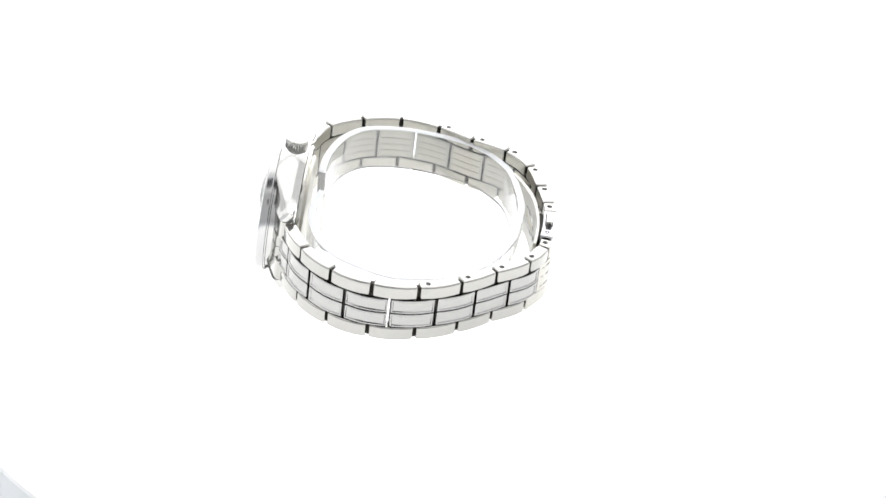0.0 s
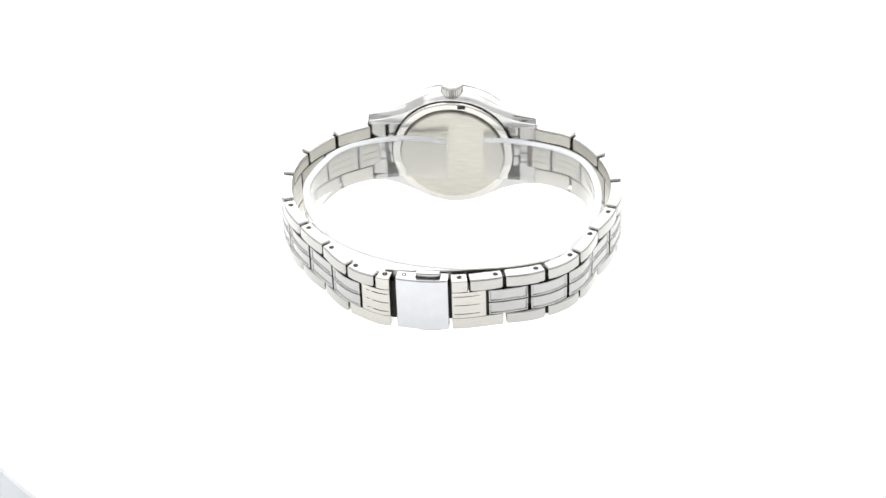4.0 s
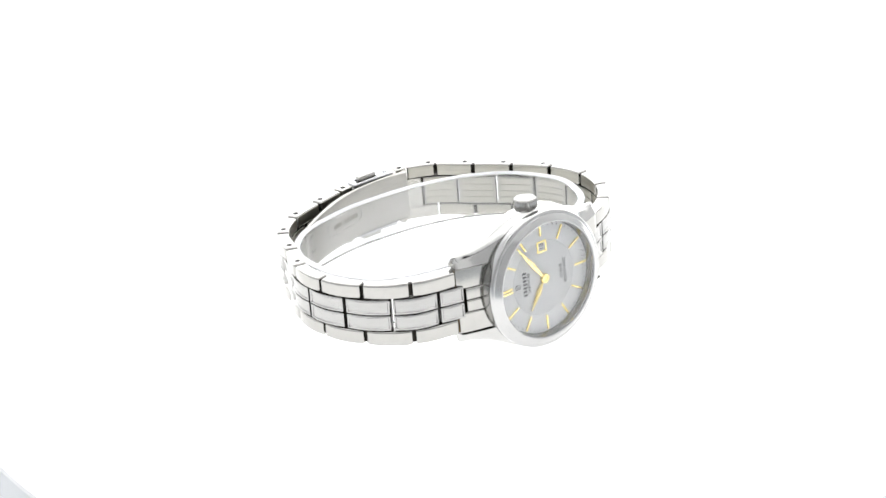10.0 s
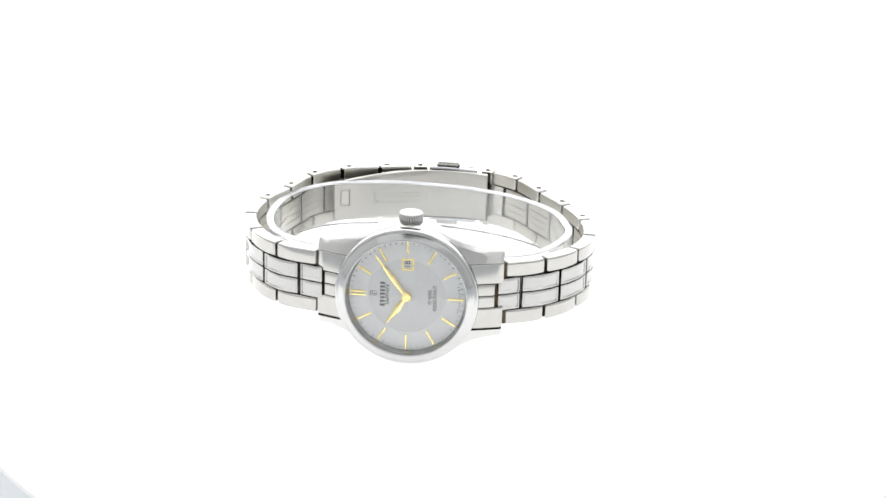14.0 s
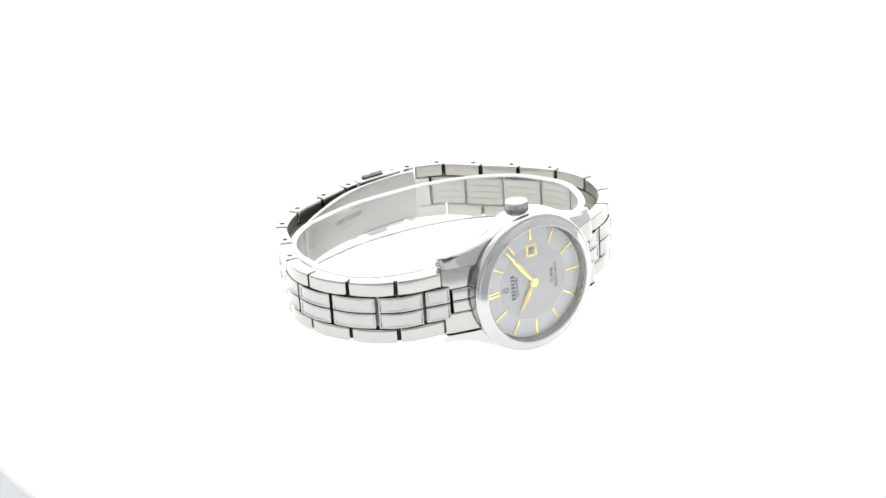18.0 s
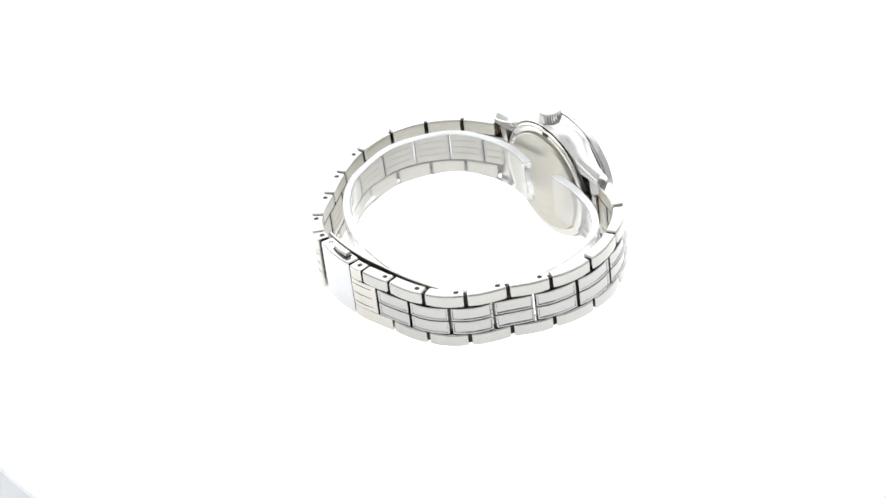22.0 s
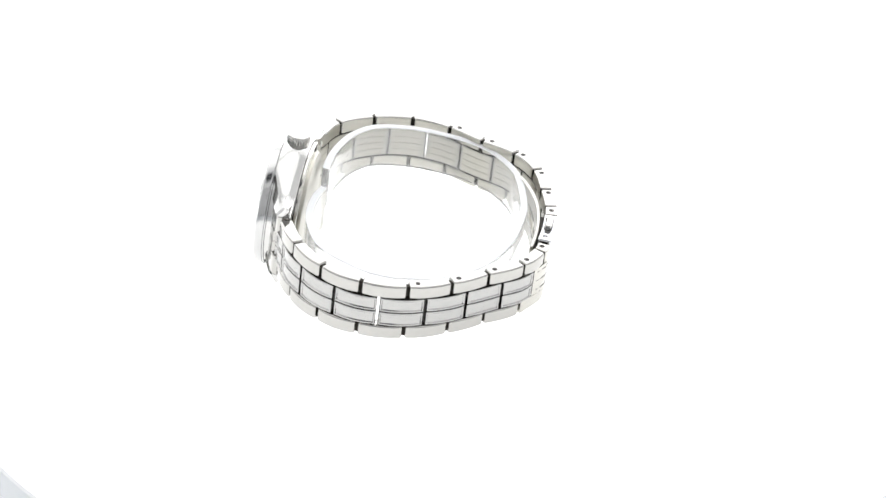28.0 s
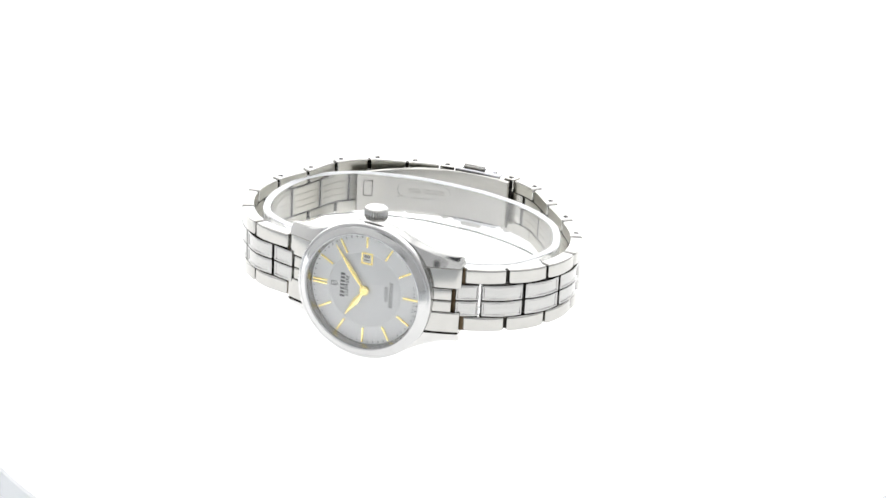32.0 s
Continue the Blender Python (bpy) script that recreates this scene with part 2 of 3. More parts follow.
def outer_link(path, a, b, low, hole):
    bm = bmesh.new()
    w0, w1 = (level(1), level(DOWN)) if low else (level(UP), level(0))
    o = strip(path, a, b, T, FACE)
    prism(bm, o, w0, w1, 0.45, 3)
    ob = part("outer_link", bm, STEEL, watch)
    ob.data.materials.append(INNER)  # satin on the wrist side
    back = Vector((o[-3][0] - o[2][0], o[-3][1] - o[2][1], 0)).normalized()
    for p in ob.data.polygons:
        if p.normal.dot(back) > 0.9:
            p.material_index = 1
    if hole and not low:
        n = len(o) // 2
        p = sum((Vector(q) for q in (o[1], o[-2], o[0], o[-1])), Vector((0, 0))) / 4
        p = p.lerp((Vector(o[n // 2]) + Vector(o[-1 - n // 2])) / 2, 0.2)
        # Dark disc on the face, for the shade inside the pin hole.
        bm = bmesh.new()
        lathe(bm, [(0, 0.015), (0.56, 0.015), (0.6, -0.2), (0, -0.2)], frame_at(p.x, p.y, level(0)(p.y)), 20)
        part("hole_shade", bm, DARK, ob, "dark mark for the shade inside a pin hole")
    if a > 0.5:
        q = (Vector(o[0]) + Vector(o[-1])) / 2
        e = (Vector(o[0]) - Vector(o[1])).normalized() * 0.22
        # Dark pin put in the joint so that the gap looks shaded.
        bm = bmesh.new()
        z0, z1 = w0(q.y) + 0.35, w1(q.y) - 0.45
        lathe(bm, [(0, z0), (0.55, z0), (0.55, z1), (0, z1)], frame_at(q.x + e.x, q.y + e.y, 0), 16)
        part("shade_pin", bm, GAP_SHADE, ob, "dark pin standing for the shade between two links")
    return ob


def centre_link(path, a, b):
    bm = bmesh.new()
    lo, hi, mid = UP + 0.010, DOWN - 0.010, 0.5
    o = strip(path, a, b, T - 0.15, T - 0.45)
    # The core carries the shade of the joints and grooves in its colour.
    prism(bm, o, level(hi), level(lo), 0.05, 1)
    ob = part("centre_link", bm, GAP_SHADE, watch, "link core coloured near-black for the shade between bars")
    ob.data.materials.append(BLADE)  # plain steel web on the wrist side
    back = Vector((o[-3][0] - o[2][0], o[-3][1] - o[2][1], 0)).normalized()
    for p in ob.data.polygons:
        if p.normal.dot(back) > 0.8:
            p.material_index = 1
    for s1, s0 in ((lo + 0.004, mid - 0.007), (mid + 0.007, hi - 0.004)):
        bm = bmesh.new()
        o = strip(path, a + 0.004, b - 0.004, -(T - 0.75), T + 0.2)
        prism(bm, o, level(s0), level(s1), 0.22, 3)
        out = Vector((o[2][0] - o[-3][0], o[2][1] - o[-3][1], 0)).normalized()
        bm.normal_update()
        face = [f for f in bm.faces if f.normal.dot(out) > 0.9 and f.calc_area() > 1.0e-6]
        bmesh.ops.inset_region(bm, faces=face, thickness=0.13 * MM, depth=0.0)
        bmesh.ops.inset_region(bm, faces=face, thickness=0.20 * MM, depth=-0.22 * MM)
        part("bar", bm, BRUSHED, ob, "satin bar with a sunk panel", 20)
    for k in range(4):
        step = (hi - lo - 0.025) / 4
        s1 = lo + 0.0125 + step * k
        bm = bmesh.new()
        prism(bm, strip(path, a + 0.05, b - 0.05, T, -(T - 0.3)), level(s1 + step - 0.003), level(s1 + 0.003), 0.2, 2)
        part("inner_bar", bm, INNER, ob)
    return ob


def bracelet():
    g = 0.031
    for path, holed in ((RIGHT, 4), (LEFT, 4)):
        last = len(path) - 1
        for k in range(last):
            for low in (False, True):
                if not (low and k == last - 1):  # the end plate takes over there
                    outer_link(path, k + g if k or path is RIGHT else -0.05, k + 1 - g, low, k >= holed)
        for k in range(last - 1):
            a, b = k + 0.41, k + (1.41 if k < last - 2 else 1.47)
            if k == 0:
                centre_link(path, -0.19 if path is RIGHT else -0.24, 0.41 - g)
            centre_link(path, a + g, b - g)


def end_pieces():
    """Grooved end plates beside the clasp, with their hinge barrels."""
    for path, hinge in ((RIGHT_END, (12.1, 22.5)), (LEFT_END, (-2.65, 23.6))):
        bm = bmesh.new()
        prism(bm, strip(path, 0.495, 1.98, T - 0.1, FACE - 0.05, 0.1), level(DOWN - 0.002), level(UP + 0.002), 0.09, 2)
        ob = part("end_plate", bm, PLATE, watch, "satin end plate with three engraved lines")
        for low, high, start in ((UP, 0.004, 1.03), (0.996, DOWN, 0.03)):
            bm = bmesh.new()
            prism(bm, strip(path, start, 1.98, T, FACE - 0.05, 0.08), level(low), level(high), 0.22, 3)
            part("plate_edge", bm, PLATE, ob, "rounded hinge end of the plate")
        # Added dark filler, so the gap beside the plate looks shaded.
        bm = bmesh.new()
        prism(bm, strip(path, 0.35, 0.66, 0.7, 0.6), level(DOWN - 0.01), level(UP + 0.01))
        part("gap_filler", bm, GAP_SHADE, ob, "dark filler for the gap shade behind the plate")
        # Dark strips on the plate stand for the shade in its engraved lines.
        for share in (0.32, 0.5, 0.68):
            bm = bmesh.new()
            prism(bm, strip(path, 0.66, 1.86, -(T - 0.1), FACE - 0.02, 0.1), level(share + 0.006), level(share - 0.006))
            part("groove_shade", bm, GAP_SHADE, ob)
        top = level(0)(hinge[1]) - 0.045
        # Dark ring round the pin, painted as the shade of its hole.
        bm = bmesh.new()
        lathe(bm, [(0.30, 0.02), (0.58, 0.02), (0.6, -0.2), (0.30, -0.2)], frame_at(hinge[0], hinge[1], top), 24, True)
        part("hole_shade", bm, DARK, ob, "dark mark for the shade inside a pin hole")
        bm = bmesh.new()
        lathe(bm, [(0, 0.03), (0.2, 0.03), (0.3, -0.02), (0.3, -0.2), (0, -0.2)], frame_at(hinge[0], hinge[1], top), 20)
        part("pin_end", bm, GAP_SHADE, ob)
        bm = bmesh.new()
        lathe(bm, [(0, 0.2), (0.9, 0.2), (0.9, -0.35), (0.6, -0.6), (0, -0.6)], frame_at(hinge[0], hinge[1], level(1)(hinge[1])), 24)
        part("pin_foot", bm, STEEL, ob)


CLASP = [(9.9, 22.7), (4.6, 23.4), (-0.55, 23.6)]


def clasp():
    bottom, top = -12.2, 0.15
    bm = bmesh.new()
    prism(bm, strip(CLASP, 0, 2, 1.3, 1.55), bottom, top, 0.45, 4)
    cover = part("clasp_cover", bm, COVER, watch, "plain polished clasp cover", 50)
    for z, up in ((top, 1), (bottom, -1)):
        z0, z1 = sorted((z - up * 0.02, z + up * 0.03))
        # Thin dark plate on the cover, for the shade in the button's slot.
        bm = bmesh.new()
        prism(bm, strip(CLASP, 0.74, 1.70, 0.85, 0.85, 0.0), z0, z1)
        part("slot_shade", bm, DARK, cover, "dark plate for the shade in the push button's slot")
        z0, z1 = sorted((z - up * 0.1, z + up * 1.0))
        bm = bmesh.new()
        prism(bm, strip(CLASP, 0.76, 1.66, 0.68, 0.62, 0.12), z0, z1, 0.3, 4)
        part("push_button", bm, STEEL, cover, "rounded push button of the clasp")
    bm = bmesh.new()
    lathe(bm, [(0.26, 0.03), (0.5, 0.03), (0.5, -0.2), (0.26, -0.2)], frame_at(8.3, 22.9, top), 24, True)
    part("rivet", bm, GAP_SHADE, cover, "small ring round a rivet")
    blade = [(12.2 - 32.6 * k / 32, 21.15 - 0.0093 * (12.2 - 32.6 * k / 32 - 3.0) ** 2 - 0.00007 * abs(min(0.0, 9.2 - 32.6 * k / 32)) ** 3) for k in range(33)]
    bm = bmesh.new()
    prism(bm, strip(blade, 0, 32, 0.35, 0.35, 0.0, n=65), -10.6, lambda v: between(v, [(15.3, -2.0), (19.0, -1.0), (20.8, -0.2)]), 0.12, 1)
    ob = part("folding_blade", bm, BLADE, watch, "curved steel folding blade of the clasp")
    # Plate coloured near-black, so the gaps beside the clasp look shaded.
    bm = bmesh.new()
    prism(bm, strip([(12.4, 21.6), (4.2, 22.0), (-3.2, 22.0)], 0, 2, 0.4, 0.4, n=17), -11.3, -2.2, 0.1, 1)
    part("hinged_plate", bm, GAP_SHADE, ob, "flat hinged plate under the clasp cover, coloured dark as gap shade")
    oval = []
    for k in range(48):
        a = k * math.tau / 48
        x = 5.6 * (abs(math.cos(a)) ** 0.5) * (1 if math.cos(a) >= 0 else -1)
        y = 1.75 * (abs(math.sin(a)) ** 0.7) * (1 if math.sin(a) >= 0 else -1)
        oval.append((x - 6.4, y - 5.6))
    bm = bmesh.new()
    on_blade(bm, blade, oval, 0.16)
    part("stamped_rim", bm, STEEL, ob, "stamped oval rim on the blade")
    for u0, n in ((-9.6, 4), (-6.2, 7)):
        for k in range(n):
            bm = bmesh.new()
            u = u0 + k * 0.62
            on_blade(bm, blade, [(u, -6.1), (u + 0.42, -6.1), (u + 0.42, -5.2), (u, -5.2)], 0.1)
            part("lettering_bar", bm, INNER, ob, "short stamped bar of lettering")
    bm = bmesh.new()
    on_blade(bm, blade, [(2.2 + 0.7 * math.cos(a), -5.2 + 0.9 * math.sin(a)) for a in [k * math.tau / 20 for k in range(20)]], 0.12)
    part("stamped_mark", bm, STEEL, ob)
    bm = bmesh.new()
    on_blade(bm, blade, [(-18.9, -7.2), (-17.2, -7.2), (-17.2, -3.8), (-18.9, -3.8)], 0.28)
    part("catch_loop", bm, STEEL, ob, "small rectangular catch loop")
    return ob


def on_blade(bm, path, loop, width):
    """A raised wire along a closed loop of (u, w) on the blade's inner face."""
    def depth(u):
        for (u1, v1), (u0, v0) in zip(path, path[1:]):
            if u0 <= u <= u1:
                return v0 + (v1 - v0) * (u - u0) / (u1 - u0)
        return path[-1][1]
    c = Vector((sum(p[0] for p in loop), sum(p[1] for p in loop))) / len(loop)
    rows = []
    for u, w in loop:
        d = (Vector((u, w)) - c).normalized() * width
        v = depth(u) - 0.42
        rows.append([bm.verts.new((x * MM, q * MM, z * MM)) for x, q, z in ((u - d.x, v + 0.12, w - d.y), (u, v - 0.1, w), (u + d.x, v + 0.12, w + d.y))])
    n = len(rows)
    for k in range(n):
        a, b = rows[k], rows[(k + 1) % n]
        for i in range(2):
            bm.faces.new((a[i], a[i + 1], b[i + 1], b[i]))


bracelet()
end_pieces()
blade = clasp()

# ---- the case ----
HUB = (0.15, -33.9, -4.65)
CASE = frame_at(*HUB) @ Matrix.Rotation(radians(-3.0), 4, "Z") @ Matrix.Rotation(radians(87.5), 4, "X")  # local x: u, y: w, z: out of the dial


FLARE = [(0.0, 14.2), (3.0, 13.95), (5.8, 13.1), (8.0, 11.95), (10.0, 10.85), (13.4, 9.45), (16.0, 8.85), (18.2, 8.65)]
LUG = 6.9


def flare(u):
    """Half width of the case at u, from the crown side's bulge to the lug tips."""
    u = abs(u)
    k = max(i for i, (a, _) in enumerate(FLARE[:-1]) if u >= a)
    (x0, y0), (x1, y1) = FLARE[k], FLARE[k + 1]
    slope = [(FLARE[min(i + 1, 7)][1] - FLARE[max(i - 1, 0)][1]) / (FLARE[min(i + 1, 7)][0] - FLARE[max(i - 1, 0)][0]) for i in (k, k + 1)]
    if k == 0:
        slope[0] = 0.0
    f, h = (u - x0) / (x1 - x0), x1 - x0
    return (2 * f ** 3 - 3 * f * f + 1) * y0 + (f ** 3 - 2 * f * f + f) * slope[0] * h + (3 * f * f - 2 * f ** 3) * y1 + (f ** 3 - f * f) * slope[1] * h


def tip(u):
    return max(0.0, (abs(u) - 17.5) / 0.65) ** 2


def lug_front(u):
    return -0.2 * tip(u) - 0.7 - 2.9 * max(0, (abs(u) - 8.0) / 10.2) ** 1.4


def lug_back(u):
    return -6.1 - 0.35 * max(0, (abs(u) - 9.0) / 9.2) + 0.25 * tip(u)


def flank(bm, side):
    """One long side of the case from lug to lug, a convex polished band with a crisp front edge."""
    rings = []
    for k in range(101):
        u = -18.15 + 36.3 * k / 100
        y1, front, back = flare(u) - 0.15 * tip(u), lug_front(u), lug_back(u)
        lean = 0.5 * min(1.0, max(0.0, (abs(u) - 8.0) / 8.0)) * (y1 - LUG)
        pts = [(LUG, back), (LUG, front)]
        pts += [(LUG + (y1 - LUG - 0.5) * f, front - lean * f) for f in (0.35, 0.7, 1.0)]
        edge, foot = front - lean, back
        for q in range(11):
            f = q / 10
            z = edge - 0.12 + (foot + 0.25 - edge + 0.12) * f
            pts.append((y1 - 0.4 + 0.75 * (f * (1 - f)) * 4 - 0.35 * f ** 3, z))
        pts.append((y1 - 0.85, foot))
        rings.append([bm.verts.new(CASE @ Vector((u * MM, side * y * MM, z * MM))) for y, z in pts])
    n = len(rings[0])
    for p, q in zip(rings, rings[1:]):
        for k in range(n):
            bm.faces.new((p[k], p[(k + 1) % n], q[(k + 1) % n], q[k]))
    bm.faces.new(rings[0])
    bm.faces.new(rings[-1][::-1])


def cut_out(me, name, keep, material, parent, label):
    """The faces of me whose middle keep() accepts, as a part that keeps the whole shape's normals."""
    back = CASE.inverted()
    polys = [p for p in me.polygons if keep((back @ p.center).x / MM)]
    index = {v: i for i, v in enumerate(sorted({v for p in polys for v in p.vertices}))}
    out = bpy.data.meshes.new(name)
    out.from_pydata([me.vertices[v].co for v in index], [], [[index[v] for v in p.vertices] for p in polys])
    out.polygons.foreach_set("use_smooth", [True] * len(polys))
    out.normals_split_custom_set([me.corner_normals[i].vector for p in polys for i in p.loop_indices])
    out.materials.append(material)
    ob = new(name, out)
    ob.parent = parent
    ob["label"] = label
    return ob


def loft(bm, us, lo, hi, front, back, m, r=0.5):
    """Rounded sections across y from lo(u) to hi(u), z from back(u) to front(u), joined along u."""
    rings = []
    for u in us:
        a, b, c, d = lo(u), hi(u), back(u), front(u)
        q = min(r, (b - a) / 2.2, (d - c) / 2.2)
        pts = []
        for cy, cz, t0 in ((b - q, d - q, 0), (a + q, d - q, 90), (a + q, c + q, 180), (b - q, c + q, 270)):
            for k in range(4):  # a quarter turn at each corner
                t = radians(t0 + 30 * k)
                pts.append((cy + q * math.cos(t), cz + q * math.sin(t)))
        rings.append([bm.verts.new(m @ Vector((u * MM, y * MM, z * MM))) for y, z in pts])
    n = len(rings[0])
    for p, s in zip(rings, rings[1:]):
        for k in range(n):
            bm.faces.new((p[k], p[(k + 1) % n], s[(k + 1) % n], s[k]))
    bm.faces.new(rings[0])
    bm.faces.new(rings[-1][::-1])


def case():
    bm = bmesh.new()
    lathe(bm, [(0, -0.95), (13.3, -0.95), (13.4, -1.05), (13.4, -5.9), (13.2, -6.15), (0, -6.15)], CASE, 96)
    body = part("case", bm, MIRROR, watch, "polished steel case", 40)
    for side in (-1, 1):
        bm = bmesh.new()
        flank(bm, side)
        whole = link_mesh("case_side", bm, MIRROR, 25)
        cut_out(whole, "case_side", lambda u: abs(u) <= 12.0, MIRROR, body, "bulging polished side of the case")
        cut_out(whole, "lug", lambda u: u > 12.0, MIRROR, body, "curved polished lug")
        cut_out(whole, "lug", lambda u: u < -12.0, MIRROR, body, "curved polished lug")
        bpy.data.meshes.remove(whole)
    for su in (-1, 1):
        for y0, y1, du in ((2.5, 6.76, 0), (0.05, 2.42, -1.55), (-2.42, -0.05, -1.55), (-6.76, -2.5, 0)):
            bm = bmesh.new()
            us = [su * (11.0 + (7.2 + du) * k / 12) for k in range(13)]
            loft(bm, us, lambda u: y0, lambda u: y1, lambda u: lug_front(u) - (0.28 if du == 0 else 0.2), lambda u: min(lug_back(u) + (0.5 if abs(u) > 14.3 else 2.6), lug_front(u) - 0.9), CASE, 0.3)
            part("end_link", bm, STEEL, body)
        for side in (-1, 1):
            # Dark strip added in the gap beside the lug, in place of shade.
            bm = bmesh.new()
            us = [su * (12.0 + 5.9 * k / 12) for k in range(13)]
            ends = sorted((side * 6.7, side * 6.95))
            loft(bm, us, lambda u: ends[0], lambda u: ends[1], lambda u: lug_front(u) - 0.6, lambda u: lug_back(u) + 0.6, CASE, 0.05)
            part("lug_gap_fill", bm, GAP_SHADE, body, "dark filler for the gap shade between lug and end link")
        # Brown bars that also fill the lug gap with a shade-dark colour.
        bm = bmesh.new()
        lathe(bm, [(0, -6.4), (0.65, -6.4), (0.65, 6.4), (0, 6.4)], CASE @ frame_at(su * 18.2, 0, -4.9 if su < 0 else -5.7) @ Matrix.Rotation(radians(-90), 4, "X"), 24)
        lathe(bm, [(0, -3.4), (0.9, -3.4), (0.9, 3.4), (0, 3.4)], CASE @ frame_at(su * 16.9, 0, -5.3) @ Matrix.Rotation(radians(-90), 4, "X"), 24)
        part("spring_bar", bm, BRASS, body, "brown spring bar, darkened for the shade between the lugs")
    bm = bmesh.new()
    lathe(bm, [(11.75, -0.9), (11.75, 1.75), (11.85, 1.92), (12.05, 1.95), (12.2, 1.9), (13.1, 1.3), (13.2, 1.2), (13.28, 1.14), (13.45, 1.14), (13.75, 1.05), (13.92, 0.88), (14.0, 0.6), (14.0, -0.35), (13.9, -0.6), (13.7, -0.68), (13.7, -0.95), (11.75, -1.1)], CASE, 144, True)
    part("bezel", bm, BEZEL, watch, "smooth polished steel bezel with a stepped rim", 30)
    # Added grey ring that draws the bezel's dark inner reflection.
    bm = bmesh.new()
    lathe(bm, [(11.73, 1.62), (11.73, 1.86), (11.84, 1.9), (11.84, 1.7)], CASE, 128, True)
    part("rim_line", bm, RIM_LINE, watch, "thin grey ring for the dark reflection between crystal and bezel")
    bm = bmesh.new()
    lathe(bm, [(11.73, 1.05), (11.25, -0.14), (11.73, -0.14)], CASE, 128, True)
    part("inner_ring", bm, BRUSHED, watch, "grey sloping ring round the dial")
    bm = bmesh.new()
    lathe(bm, [(0, 1.8), (11.5, 1.8), (11.72, 1.65), (11.72, 1.1), (0, 1.1)], CASE, 96)
    glass = part("crystal", bm, CRYSTAL, watch, "flat clear crystal")
    glass.visible_shadow = False
    bm = bmesh.new()
    lathe(bm, [(11.2, -6.5), (11.2, -7.3), (11.05, -7.52), (10.8, -7.6), (0, -7.6)], CASE, 96)
    back = part("case_back", bm, INNER, watch, "satin steel snap-on case back")
    bm = bmesh.new()
    lathe(bm, [(13.15, -6.0), (13.15, -6.6), (13.0, -6.85), (12.8, -6.95), (11.5, -6.9), (11.3, -6.75), (11.2, -6.5)], CASE, 96)
    part("back_ring", bm, RING, back, "polished ring round the case back")
    bm = bmesh.new()
    lathe(bm, [(13.3, -6.0), (13.3, -6.25), (13.1, -6.25), (13.1, -6.0)], CASE, 96, True)
    part("seam", bm, DARK, back, "dark seam round the case back")
    bm = bmesh.new()
    box(bm, CASE @ frame_at(-2.2, 12.3, -6.93), 1.7, 0.9, 0.3, 0.08, 1)
    part("notch", bm, DARK, back, "dark opening notch")


def crown():
    m = CASE @ frame_at(0, 13.4, -3.5) @ Matrix.Rotation(radians(-90), 4, "X")
    bm = bmesh.new()
    lathe(bm, [(0, -0.3), (1.9, -0.3), (1.9, 0.2), (0, 0.2)], m, 32)
    part("crown_stem", bm, DARK, watch, "dark collar under the crown")
    bm = bmesh.new()
    n = 26
    prof = [(1.75, 0.1, 0), (2.25, 0.3, 0), (2.36, 0.45, 1), (2.36, 2.15, 1), (2.22, 2.42, 0.3), (2.0, 2.6, 0), (1.5, 2.72, 0)]
    rings = []
    for r, h, deep in prof:
        ring = []
        for k in range(n * 6):
            a = k * math.tau / (n * 6)
            rr = r - deep * 0.11 * (1 - math.cos(a * n))
            ring.append(bm.verts.new(m @ Vector((rr * MM * math.cos(a), rr * MM * math.sin(a), h * MM))))
        rings.append(ring)
    for a, b in zip(rings, rings[1:]):
        for k in range(n * 6):
            j = (k + 1) % (n * 6)
            bm.faces.new((a[k], a[j], b[j], b[k]))
    bm.faces.new(rings[0][::-1])
    bm.faces.new(rings[-1])
    part("crown", bm, STEEL, watch, "fluted polished crown", 30)


def way(deg):
    """Direction on the dial, degrees clockwise from twelve."""
    a = radians(deg)
    return Vector((-math.cos(a), math.sin(a), 0))


def bar_on_dial(bm, deg, r0, r1, width, z0, z1, shift=0.0, bevel=0.05):
    d = way(deg)
    s = Vector((-d.y, d.x, 0)) * shift
    p = d * ((r0 + r1) / 2) + s
    m = CASE @ frame_at(p.x, p.y, (z0 + z1) / 2) @ Matrix.Rotation(math.atan2(d.y, d.x), 4, "Z")
    box(bm, m, r1 - r0, width, z1 - z0, bevel, 1)


def writing(text, u, w, size, material, parent, name="writing"):
    """Words along w, their tops towards twelve."""
    cu = bpy.data.curves.new(name, "FONT")
    cu.body, cu.size, cu.align_x, cu.align_y, cu.extrude = text, size * MM, "CENTER", "CENTER", 0.00001
    ob = bpy.data.objects.new(name, cu)
    scene.collection.objects.link(ob)
    me = bpy.data.meshes.new_from_object(ob.evaluated_get(bpy.context.evaluated_depsgraph_get()))
    bpy.data.objects.remove(ob)
    me.transform(CASE @ frame_at(u, w, DIAL_Z + 0.03) @ Matrix.Rotation(radians(90), 4, "Z"))
    me.materials.clear()
    me.materials.append(material)
    out = new(name, me)
    out.parent = parent
    return out


DIAL_Z = -0.15


